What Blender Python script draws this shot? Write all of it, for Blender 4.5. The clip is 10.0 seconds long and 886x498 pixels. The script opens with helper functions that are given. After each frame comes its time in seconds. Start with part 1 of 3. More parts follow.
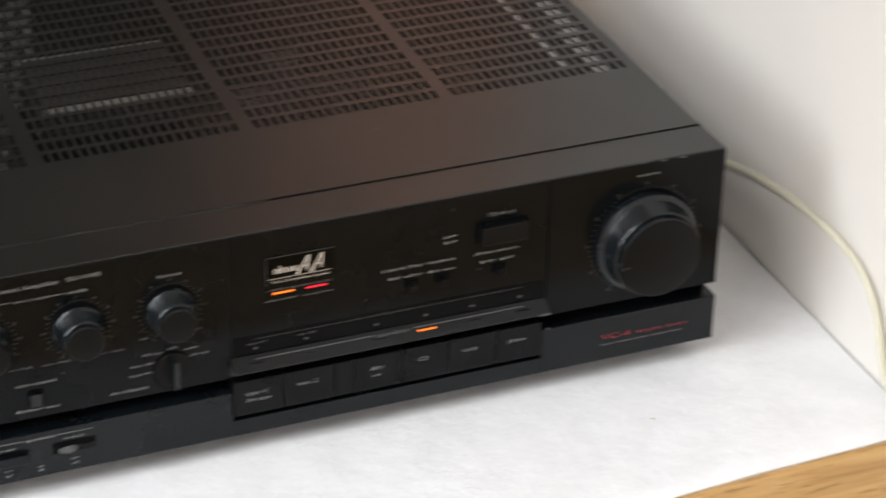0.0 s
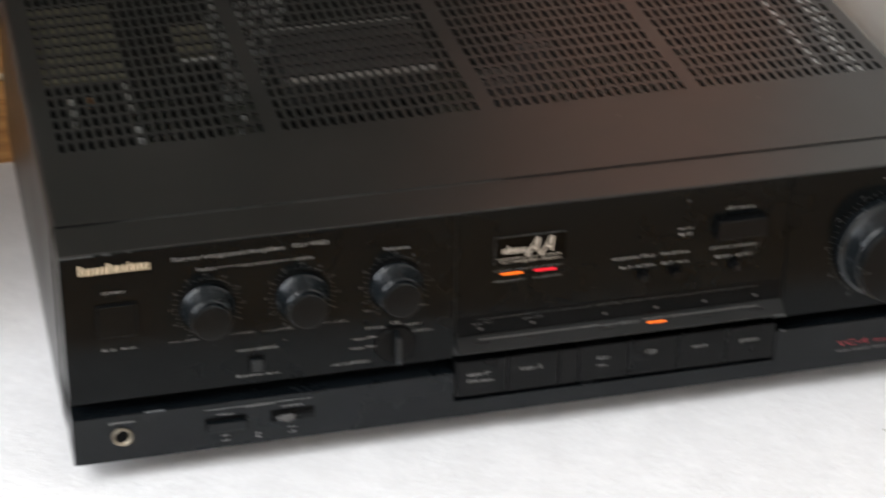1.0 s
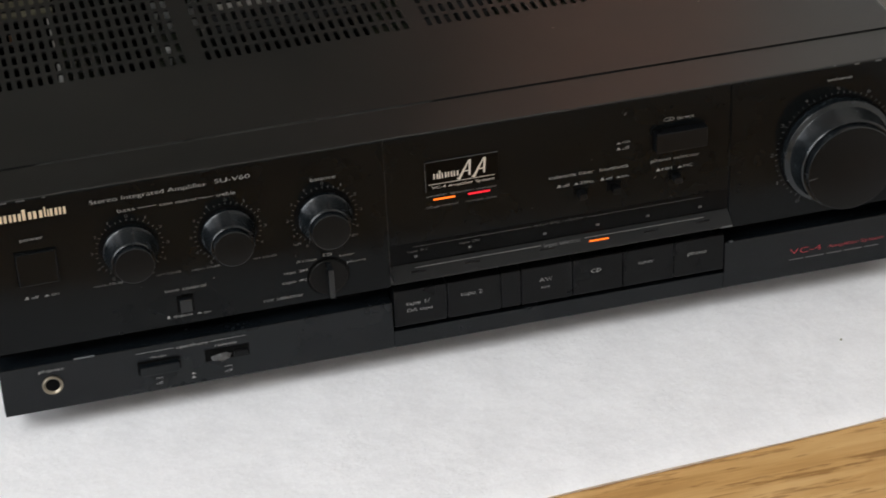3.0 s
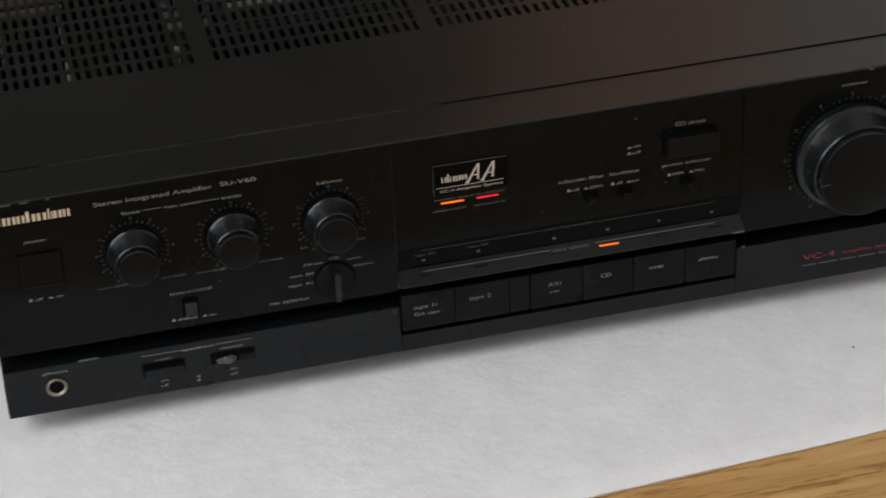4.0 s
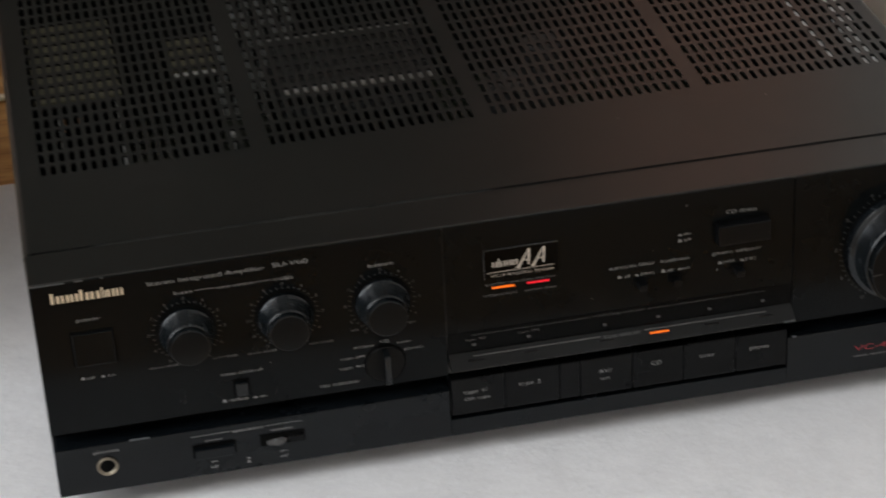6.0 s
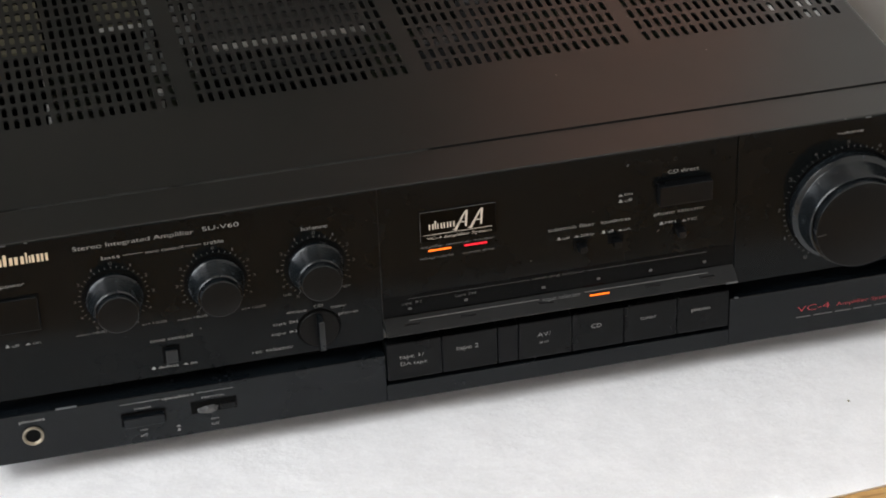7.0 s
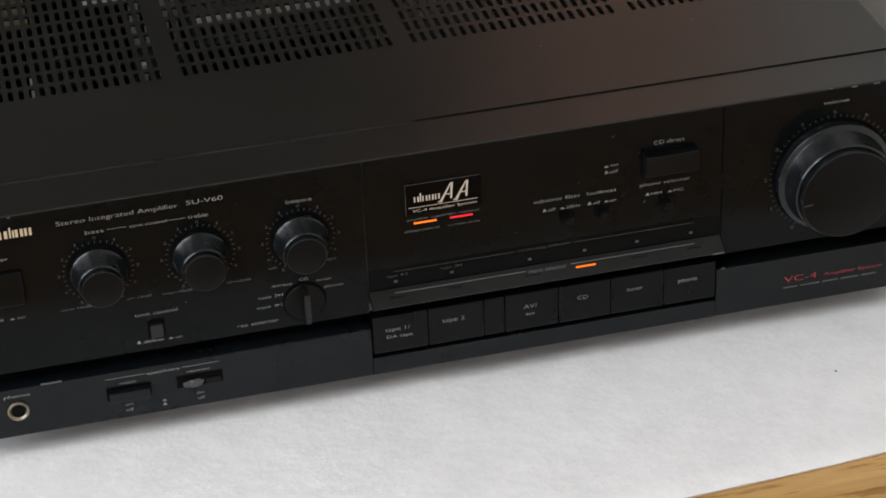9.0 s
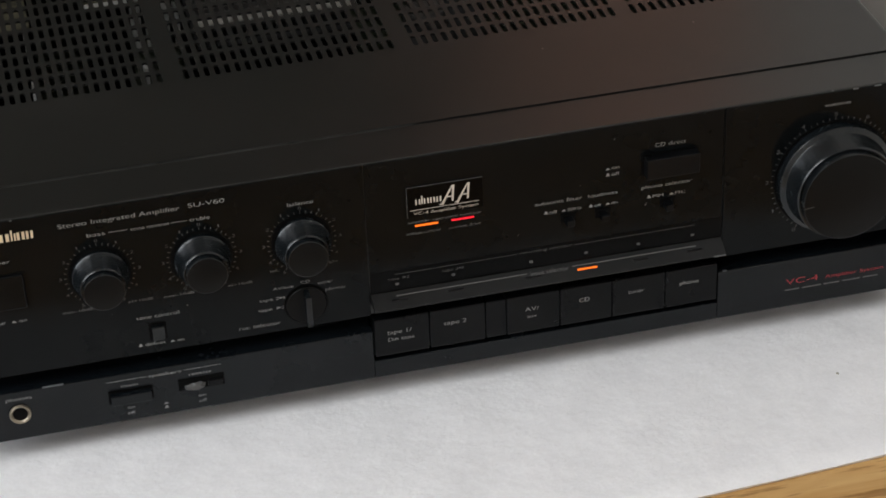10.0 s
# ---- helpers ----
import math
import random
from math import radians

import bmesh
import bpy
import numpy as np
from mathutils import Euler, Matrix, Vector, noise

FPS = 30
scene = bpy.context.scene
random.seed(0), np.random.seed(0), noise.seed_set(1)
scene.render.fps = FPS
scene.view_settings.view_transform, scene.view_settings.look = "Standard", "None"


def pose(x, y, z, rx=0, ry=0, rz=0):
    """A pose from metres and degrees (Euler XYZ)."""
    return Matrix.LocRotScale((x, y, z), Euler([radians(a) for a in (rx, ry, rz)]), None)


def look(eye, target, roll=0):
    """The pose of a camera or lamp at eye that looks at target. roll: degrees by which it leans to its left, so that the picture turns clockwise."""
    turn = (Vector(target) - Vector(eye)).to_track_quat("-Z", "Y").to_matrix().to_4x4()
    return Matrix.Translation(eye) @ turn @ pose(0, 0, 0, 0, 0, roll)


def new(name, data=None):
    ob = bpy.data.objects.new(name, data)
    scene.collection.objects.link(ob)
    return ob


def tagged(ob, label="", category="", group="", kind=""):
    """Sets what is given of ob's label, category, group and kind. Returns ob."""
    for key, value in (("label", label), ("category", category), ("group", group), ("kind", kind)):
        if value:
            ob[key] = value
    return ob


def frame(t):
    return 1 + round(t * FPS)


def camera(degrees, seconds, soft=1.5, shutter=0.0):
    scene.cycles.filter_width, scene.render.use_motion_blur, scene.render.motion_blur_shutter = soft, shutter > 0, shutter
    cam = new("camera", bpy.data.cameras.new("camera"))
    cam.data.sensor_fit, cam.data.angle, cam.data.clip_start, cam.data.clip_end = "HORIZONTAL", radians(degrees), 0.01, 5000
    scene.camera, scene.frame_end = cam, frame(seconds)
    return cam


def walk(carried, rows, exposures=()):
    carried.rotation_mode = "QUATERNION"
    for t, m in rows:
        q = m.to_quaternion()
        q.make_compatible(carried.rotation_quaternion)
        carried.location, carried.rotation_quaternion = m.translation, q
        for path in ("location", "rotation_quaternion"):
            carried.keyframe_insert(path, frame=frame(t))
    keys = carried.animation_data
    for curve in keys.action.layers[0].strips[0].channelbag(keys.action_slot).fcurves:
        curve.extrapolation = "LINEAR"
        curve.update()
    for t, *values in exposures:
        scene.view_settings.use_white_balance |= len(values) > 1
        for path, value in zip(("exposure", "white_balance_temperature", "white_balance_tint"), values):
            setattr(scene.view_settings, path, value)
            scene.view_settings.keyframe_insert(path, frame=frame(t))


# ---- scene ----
# ---- camera and its walk ----
cam = camera(21.147, 10.0, soft=1.7, shutter=0.9)
PATH = [
    (0, (-0.0795, -0.8932, 0.6620), (0.5670, 0.7031, -0.3547), 1.043),
    (0.2, (-0.0787, -0.8913, 0.6573), (0.5326, 0.7197, -0.3580), 1.266),
    (0.3, (-0.0764, -0.8895, 0.6548), (0.5040, 0.7338, -0.3591), 1.241),
    (0.5, (-0.0770, -0.8891, 0.6547), (0.4131, 0.7692, -0.3503), 0.980),
    (0.7, (-0.0619, -0.8988, 0.6449), (0.3793, 0.7832, -0.3431), 0.337),
    (0.9, (-0.0586, -0.8921, 0.6397), (0.3600, 0.7903, -0.3613), 0.759),
    (1, (-0.0579, -0.8907, 0.6386), (0.3719, 0.7832, -0.3680), 0.759),
    (1.1, (-0.0571, -0.8903, 0.6382), (0.3818, 0.7795, -0.3700), 0.759),
    (1.5, (-0.0495, -0.8870, 0.6346), (0.4109, 0.7725, -0.3823), 0.033),
    (1.9, (-0.0428, -0.8880, 0.6220), (0.4273, 0.7761, -0.3846), -0.880),
    (2, (-0.0420, -0.8881, 0.6206), (0.4283, 0.7703, -0.3936), -0.880),
    (2.1, (-0.0401, -0.8870, 0.6212), (0.4140, 0.7669, -0.4058), -0.880),
    (2.5, (-0.0229, -0.8770, 0.6266), (0.4028, 0.7646, -0.4336), -1.990),
    (3.8, (0.0137, -0.8589, 0.6414), (0.3462, 0.7764, -0.4610), -2.903),
    (3.9, (0.0128, -0.8576, 0.6391), (0.3558, 0.7786, -0.4603), -2.700),
    (4, (0.0125, -0.8571, 0.6383), (0.3660, 0.7768, -0.4596), -2.700),
    (4.1, (0.0134, -0.8571, 0.6383), (0.3686, 0.7765, -0.4592), -2.700),
    (4.5, (0.0211, -0.8570, 0.6385), (0.3664, 0.7784, -0.4598), -2.835),
    (5, (0.0146, -0.8582, 0.6338), (0.3726, 0.7827, -0.4521), -2.583),
    (5.3, (0.0222, -0.8705, 0.6219), (0.3629, 0.7951, -0.4316), -2.889),
    (5.4, (0.0194, -0.8725, 0.6255), (0.3482, 0.8026, -0.4167), -2.977),
    (5.5, (0.0180, -0.8729, 0.6289), (0.3189, 0.8182, -0.3956), -2.958),
    (5.6, (0.0164, -0.8692, 0.6269), (0.3106, 0.8383, -0.3721), -2.861),
    (5.7, (0.0195, -0.8753, 0.6315), (0.3106, 0.8308, -0.3708), -3.051),
    (6.8, (0.0104, -0.8423, 0.6177), (0.3877, 0.8197, -0.4288), -1.977),
    (7, (0.0189, -0.8408, 0.6241), (0.3845, 0.8153, -0.4359), -2.137),
    (7.5, (0.0205, -0.8398, 0.6233), (0.3904, 0.8131, -0.4402), -2.174),
    (8, (0.0235, -0.8397, 0.6230), (0.3857, 0.8115, -0.4457), -2.441),
    (8.5, (0.0204, -0.8395, 0.6208), (0.3909, 0.8074, -0.4518), -2.358),
    (9, (0.0225, -0.8381, 0.6233), (0.3905, 0.8032, -0.4587), -2.359),
    (9.5, (0.0204, -0.8375, 0.6238), (0.3924, 0.8023, -0.4592), -2.306),
    (10, (0.0225, -0.8390, 0.6224), (0.3895, 0.8051, -0.4557), -2.454),
]
EXPOSURES = [(0.0, 0.22), (0.3, 0.16), (0.5, 0.08), (0.7, 0.10), (1.0, 0.23), (1.5, 0.17), (2.0, 0.08), (2.5, 0.0), (4.0, -0.60), (5.0, -0.64), (5.5, -0.75), (5.7, -0.75), (6.8, 0.0), (7.5, 0.0), (8.5, -0.06), (9.0, -0.28), (9.5, -0.38), (10.0, -0.40)]
walk(cam, [(t, look(eye, target, roll)) for t, eye, target, roll in PATH], EXPOSURES)

# ---- light ----
world = bpy.data.worlds.new("sky")
scene.world = world
world.use_nodes = True
wn = world.node_tree
sky = wn.nodes.new("ShaderNodeTexSky")
sky.sky_type = "NISHITA"
sky.sun_disc = False
sky.sun_elevation = radians(35)
sky.sun_rotation = radians(60)
wn.links.new(sky.outputs[0], wn.nodes["Background"].inputs[0])
wn.nodes["Background"].inputs[1].default_value = 0.1

# daylight by the west window, plus an added top light in a ceiling opening
WIN_Y, WIN_Z = -0.42, 1.0
ROOF_X, ROOF_Y = -1.25, -0.95


def window_light(at, target, wide, high, power, colour):
    la = bpy.data.lights.new("daylight_area", "AREA")
    la.shape, la.size, la.size_y, la.energy, la.color = "RECTANGLE", wide, high, power, colour
    new("daylight_area", la).matrix_world = look(at, target)


window_light((-1.82, WIN_Y, WIN_Z), (0.3, WIN_Y, WIN_Z), 0.7, 1.2, 25, (0.90, 0.95, 1.0))
# added top light, no roof window is known; it brightens foam and front
window_light((ROOF_X, ROOF_Y, 1.80), (ROOF_X, ROOF_Y + 0.001, 0.0), 1.0, 1.2, 41, (0.975, 0.988, 0.995))


# ---- materials ----
def shader(name, colour, rough=0.5, metal=0.0, spec=0.5):
    m = bpy.data.materials.new(name)
    m.use_nodes = True
    b = m.node_tree.nodes["Principled BSDF"]
    b.inputs["Base Color"].default_value = (*colour, 1)
    b.inputs["Roughness"].default_value = rough
    b.inputs["Metallic"].default_value = metal
    b.inputs["Specular IOR Level"].default_value = spec
    return m, m.node_tree, b


def node(tree, kind, **values):
    n = tree.nodes.new(kind)
    for key, value in values.items():
        n.inputs[key.replace("_", " ")].default_value = value
    return n


def coords(tree, scale=(1, 1, 1)):
    tc = tree.nodes.new("ShaderNodeTexCoord")
    mp = tree.nodes.new("ShaderNodeMapping")
    mp.inputs["Scale"].default_value = scale
    tree.links.new(tc.outputs["Object"], mp.inputs["Vector"])
    return mp.outputs["Vector"]


def ramp(tree, source, stops):
    r = tree.nodes.new("ShaderNodeValToRGB")
    while len(r.color_ramp.elements) < len(stops):
        r.color_ramp.elements.new(0.5)
    for e, (at, c) in zip(r.color_ramp.elements, stops):
        e.position = at
        e.color = (*c, 1) if len(c) == 3 else c
    tree.links.new(source, r.inputs["Fac"])
    return r.outputs["Color"]


def grained(name, colour, rough, metal=0.0, spec=0.5, fine=900.0, coarse=14.0, vary=0.25, bump=0.06, depth=0.0002, coat=0.0, dust=0.0):
    """A painted or moulded surface: fine grain in the relief, broad wear in colour and gloss."""
    m, tree, b = shader(name, colour, rough, metal, spec)
    v = coords(tree)
    small = node(tree, "ShaderNodeTexNoise", Scale=fine, Detail=2.0)
    big = node(tree, "ShaderNodeTexNoise", Scale=coarse, Detail=5.0, Roughness=0.65)
    tree.links.new(v, small.inputs["Vector"])
    tree.links.new(v, big.inputs["Vector"])
    lo = tuple(c * (1 - vary) for c in colour)
    hi = tuple(min(1, c * (1 + vary)) for c in colour)
    paint = ramp(tree, big.outputs["Fac"], [(0.3, lo), (0.7, hi)])
    if dust:
        # sparse pale specks of dust
        cell = tree.nodes.new("ShaderNodeTexVoronoi")
        cell.inputs["Scale"].default_value = dust
        tree.links.new(v, cell.inputs["Vector"])
        speck = ramp(tree, cell.outputs["Distance"], [(0.018, (1, 1, 1)), (0.026, (0, 0, 0))])
        mix = tree.nodes.new("ShaderNodeMix")
        mix.data_type = "RGBA"
        mix.inputs["B"].default_value = (0.16, 0.155, 0.15, 1)
        tree.links.new(speck, mix.inputs["Factor"])
        tree.links.new(paint, mix.inputs["A"])
        paint = mix.outputs["Result"]
    tree.links.new(paint, b.inputs["Base Color"])
    r = tree.nodes.new("ShaderNodeMapRange")
    r.inputs["From Min"].default_value, r.inputs["From Max"].default_value = 0.3, 0.7
    r.inputs["To Min"].default_value, r.inputs["To Max"].default_value = rough * 0.85, min(1, rough * 1.15)
    tree.links.new(big.outputs["Fac"], r.inputs["Value"])
    tree.links.new(r.outputs["Result"], b.inputs["Roughness"])
    bp = node(tree, "ShaderNodeBump", Strength=bump, Distance=depth)
    tree.links.new(small.outputs["Fac"], bp.inputs["Height"])
    tree.links.new(bp.outputs["Normal"], b.inputs["Normal"])
    b.inputs["Coat Weight"].default_value = coat
    return m


def glowing(name, colour, strength):
    m, tree, b = shader(name, tuple(c * 0.4 for c in colour), 0.3)
    b.inputs["Emission Color"].default_value = (*colour, 1)
    b.inputs["Emission Strength"].default_value = strength
    return m


COVER = grained("black_cover_paint", (0.0078, 0.0080, 0.0076), 0.33, fine=1600, bump=0.0, spec=0.71, vary=0.1, dust=45.0)
PANEL = grained("black_front_panel", (0.0034, 0.0042, 0.0046), 0.15, fine=1400, bump=0.0, spec=0.13, vary=0.1, dust=70.0)
GLOSS = grained("glossy_black_strip", (0.002, 0.002, 0.002), 0.15, bump=0.0, spec=0.08)
LOWER = grained("blue_black_plastic", (0.0038, 0.0052, 0.0066), 0.26, bump=0.0, spec=0.27)
GREY = grained("dark_grey_strip", (0.0085, 0.0090, 0.0095), 0.33, bump=0.0, spec=0.28)
BUTTON = grained("black_button", (0.0030, 0.0033, 0.0037), 0.28, bump=0.0, spec=0.16)
KNOB = grained("black_knob", (0.0060, 0.0078, 0.0092), 0.25, fine=900, coarse=160, bump=0.05, vary=0.5, spec=0.42)
CAP = grained("matt_knob_face", (0.003, 0.003, 0.003), 0.4, fine=500, coarse=40, bump=0.0, vary=0.1, spec=0.15)
# near-black that stands in for shade in wells, gaps and the case inside
VOID = grained("shade_black", (0.0015, 0.0015, 0.0015), 0.6, bump=0.0, spec=0.08)
INK = shader("grey_print", (0.30, 0.30, 0.295), 0.6)[0]
FAINT = shader("faint_print", (0.075, 0.075, 0.075), 0.6)[0]
UNLIT = grained("unlit_lamp", (0.006, 0.006, 0.0065), 0.3, bump=0.0, spec=0.3)
DIM = shader("dull_print", (0.16, 0.16, 0.16), 0.6)[0]
RED = shader("red_print", (0.36, 0.02, 0.03), 0.5)[0]
CREAM = shader("cream_metal_print", (0.78, 0.66, 0.48), 0.35, 0.3)[0]
SILVER = shader("silver_print", (0.72, 0.68, 0.62), 0.3, 0.4)[0]
SEAM = grained("lighter_seam", (0.035, 0.036, 0.034), 0.3, bump=0.0, coarse=90, vary=0.6)
# pale colour for worn edges and for painted glints on badge and groove
EDGE = grained("worn_and_glint_edge", (0.10, 0.105, 0.11), 0.3, bump=0.03, vary=0.5)
LED_ORANGE = glowing("orange_lamp", (1.0, 0.17, 0.010), 1.7)
LED_RED = glowing("red_lamp", (1.0, 0.014, 0.035), 1.05)
JACK = grained("brass_nickel", (0.30, 0.26, 0.20), 0.45, 0.8, bump=0.05)
PALE = grained("pale_metal_strip", (0.80, 0.80, 0.79), 0.35, 0.2, bump=0.05)
ALU = grained("black_heat_sink", (0.13, 0.13, 0.135), 0.45, 0.3, bump=0.05)
BEIGE = grained("varnished_core", (0.20, 0.19, 0.13), 0.5, bump=0.1, coarse=120, vary=0.5)
BOARD = grained("circuit_board", (0.022, 0.03, 0.016), 0.5, bump=0.1)
COPPER = grained("copper_wire", (0.55, 0.28, 0.14), 0.35, 0.7)
NATURAL = grained("clear_plastic_stub", (0.06, 0.06, 0.06), 0.15, bump=0.25, fine=300, depth=0.001)
RUBBER = grained("black_rubber", (0.012, 0.012, 0.012), 0.75)
CORD = grained("ivory_cord_skin", (0.66, 0.63, 0.50), 0.45, coarse=30, vary=0.06)
WALL = grained("white_wall_paint", (0.74, 0.705, 0.66), 0.6, fine=220, coarse=3, vary=0.04, bump=0.12, depth=0.0006)
CEIL = grained("white_ceiling", (0.78, 0.77, 0.75), 0.8, fine=150, coarse=2, vary=0.03)
BACK = grained("grey_green_wall", (0.10, 0.105, 0.09), 0.7, fine=120, coarse=2, vary=0.15)
# wall colour made up for the warm reflection on the top cover
BROWN = grained("brown_for_reflection", (0.80, 0.47, 0.36), 0.6, fine=120, coarse=2, vary=0.10)
FLOOR = grained("brown_floor", (0.20, 0.13, 0.08), 0.5, fine=80, coarse=4, vary=0.25)
PAPER = grained("printed_paper", (0.55, 0.55, 0.56), 0.4, coarse=30, vary=0.25)
PAPER_RED = grained("red_printed_paper", (0.45, 0.07, 0.05), 0.4, coarse=30, vary=0.25)
PAPER_DARK = grained("dark_printed_paper", (0.05, 0.06, 0.07), 0.4, coarse=30, vary=0.25)


def foam_material():
    m, tree, b = shader("white_foam", (0.82, 0.82, 0.83), 0.6, spec=0.3)
    v = coords(tree)
    fine = node(tree, "ShaderNodeTexNoise", Scale=750.0, Detail=4.0, Roughness=0.7)
    broad = node(tree, "ShaderNodeTexNoise", Scale=42.0, Detail=4.0, Roughness=0.6)
    for n in (fine, broad):
        tree.links.new(v, n.inputs["Vector"])
    mix = tree.nodes.new("ShaderNodeMix")
    mix.data_type, mix.blend_type = "RGBA", "MULTIPLY"
    mix.inputs["Factor"].default_value = 1.0
    tree.links.new(ramp(tree, broad.outputs["Fac"], [(0.3, (0.79, 0.79, 0.805)), (0.7, (0.86, 0.86, 0.875))]), mix.inputs["A"])
    tree.links.new(ramp(tree, fine.outputs["Fac"], [(0.30, (0.955, 0.955, 0.96)), (0.62, (1, 1, 1))]), mix.inputs["B"])
    tree.links.new(mix.outputs["Result"], b.inputs["Base Color"])
    bp = node(tree, "ShaderNodeBump", Strength=0.2, Distance=0.0006)
    tree.links.new(fine.outputs["Fac"], bp.inputs["Height"])
    bp2 = node(tree, "ShaderNodeBump", Strength=0.3, Distance=0.003)
    tree.links.new(broad.outputs["Fac"], bp2.inputs["Height"])
    tree.links.new(bp2.outputs["Normal"], bp.inputs["Normal"])
    tree.links.new(bp.outputs["Normal"], b.inputs["Normal"])
    # tiny shiny cell walls, each with a tilt of its own
    facet = tree.nodes.new("ShaderNodeTexVoronoi")
    facet.inputs["Scale"].default_value = 1350
    tree.links.new(v, facet.inputs["Vector"])
    tilt = tree.nodes.new("ShaderNodeVectorMath")
    tilt.operation = "MULTIPLY_ADD"
    tilt.inputs[1].default_value = (1.9, 1.9, 0.4)
    tilt.inputs[2].default_value = (-0.95, -0.95, 0.75)
    tree.links.new(facet.outputs["Color"], tilt.inputs[0])
    norm = tree.nodes.new("ShaderNodeVectorMath")
    norm.operation = "NORMALIZE"
    tree.links.new(tilt.outputs[0], norm.inputs[0])
    split = tree.nodes.new("ShaderNodeSeparateColor")
    tree.links.new(facet.outputs["Color"], split.inputs[0])
    some = node(tree, "ShaderNodeMapRange", From_Min=0.40, From_Max=0.75, To_Min=0.0, To_Max=0.065)
    tree.links.new(split.outputs[2], some.inputs["Value"])
    shine = node(tree, "ShaderNodeBsdfGlossy", Roughness=0.14)
    tree.links.new(some.outputs["Result"], shine.inputs["Color"])
    tree.links.new(norm.outputs[0], shine.inputs["Normal"])
    both = tree.nodes.new("ShaderNodeAddShader")
    tree.links.new(b.outputs[0], both.inputs[0])
    tree.links.new(shine.outputs[0], both.inputs[1])
    tree.links.new(both.outputs[0], tree.nodes["Material Output"].inputs["Surface"])
    return m


def oak_material():
    m, tree, b = shader("oiled_oak", (0.5, 0.3, 0.12), 0.42, spec=0.4)
    v = coords(tree, (1.6, 26, 26))
    warp = node(tree, "ShaderNodeTexNoise", Scale=2.4, Detail=3.0)
    tree.links.new(v, warp.inputs["Vector"])
    grain = node(tree, "ShaderNodeTexNoise", Scale=3.2, Detail=9.0, Roughness=0.62, Distortion=0.8)
    tree.links.new(v, grain.inputs["Vector"])
    base = ramp(tree, grain.outputs["Fac"], [(0.30, (0.30, 0.145, 0.042)), (0.48, (0.50, 0.285, 0.10)), (0.70, (0.63, 0.40, 0.17))])
    v2 = coords(tree, (38, 330, 330))
    pores = node(tree, "ShaderNodeTexNoise", Scale=1.0, Detail=3.0, Roughness=0.6)
    tree.links.new(v2, pores.inputs["Vector"])
    dark = ramp(tree, pores.outputs["Fac"], [(0.36, (0.38, 0.28, 0.18)), (0.45, (1, 1, 1))])
    mix = tree.nodes.new("ShaderNodeMix")
    mix.data_type, mix.blend_type = "RGBA", "MULTIPLY"
    mix.inputs["Factor"].default_value = 0.6
    tree.links.new(base, mix.inputs["A"])
    tree.links.new(dark, mix.inputs["B"])
    tree.links.new(mix.outputs["Result"], b.inputs["Base Color"])
    bp = node(tree, "ShaderNodeBump", Strength=0.25, Distance=0.0006)
    tree.links.new(pores.outputs["Fac"], bp.inputs["Height"])
    tree.links.new(bp.outputs["Normal"], b.inputs["Normal"])
    return m


FOAM, OAK = foam_material(), oak_material()


# ---- building blocks ----
def mesh_object(name, bm, material, smooth=False):
    me = bpy.data.meshes.new(name)
    bmesh.ops.recalc_face_normals(bm, faces=bm.faces[:])
    bm.to_mesh(me)
    bm.free()
    for mt in material if isinstance(material, (list, tuple)) else (material,):
        me.materials.append(mt)
    if smooth:
        me.polygons.foreach_set("use_smooth", [True] * len(me.polygons))
        me.set_sharp_from_angle(angle=radians(35))
    return new(name, me)


def thing(name, at, label, category, group="", kind=""):
    root = new(name)
    root.location = at
    root.empty_display_size = 0.02
    return tagged(root, label, category, group, kind)


def part(name, bm, material, parent, label="", smooth=False):
    """One mesh under a thing or under a part, built in world coordinates."""
    ob = mesh_object(name, bm, material, smooth)
    ob.parent = parent
    if parent.type == "EMPTY":
        ob.matrix_parent_inverse = Matrix.Translation(-parent.location)
    return tagged(ob, label)


def box(bm, x0, x1, y0, y1, z0, z1, bevel=0.0, segments=2):
    made = bmesh.ops.create_cube(bm, size=1.0)["verts"]
    bmesh.ops.scale(bm, vec=(x1 - x0, y1 - y0, z1 - z0), verts=made)
    bmesh.ops.translate(bm, vec=((x0 + x1) / 2, (y0 + y1) / 2, (z0 + z1) / 2), verts=made)
    if bevel:
        edges = list({e for v in made for e in v.link_edges})
        bmesh.ops.bevel(bm, geom=edges, offset=bevel, segments=segments, profile=0.5, affect="EDGES")
    return bm


def solid(*args, **kw):
    return box(bmesh.new(), *args, **kw)


def lathe(bm, cx, cz, profile, steps=64, axis="y"):
    """Turns a profile of (radius, place along the axis) round the axis through (cx, cz)."""
    rings = []
    for r, a in profile:
        ring = []
        for k in range(steps):
            u = 2 * math.pi * k / steps
            p = (cx + r * math.cos(u), a, cz + r * math.sin(u)) if axis == "y" else (cx + r * math.cos(u), cz + r * math.sin(u), a)
            ring.append(bm.verts.new(p))
        rings.append(ring)
    for one, two in zip(rings, rings[1:]):
        for k in range(steps):
            bm.faces.new((one[k], one[(k + 1) % steps], two[(k + 1) % steps], two[k]))
    bm.faces.new(rings[0])
    bm.faces.new(rings[-1])
    return bm


def plate(bm, points, y, thick=0.0001):
    """A flat printed or inlaid shape of (x, z) points on the front, facing the front."""
    a = [bm.verts.new((x, y, z)) for x, z in points]
    b = [bm.verts.new((x, y + thick, z)) for x, z in points]
    bm.faces.new(a)
    n = len(a)
    for k in range(n):
        bm.faces.new((a[k], a[(k + 1) % n], b[(k + 1) % n], b[k]))


def bar(bm, x0, x1, z0, z1, y):
    plate(bm, [(x0, z0), (x1, z0), (x1, z1), (x0, z1)], y)


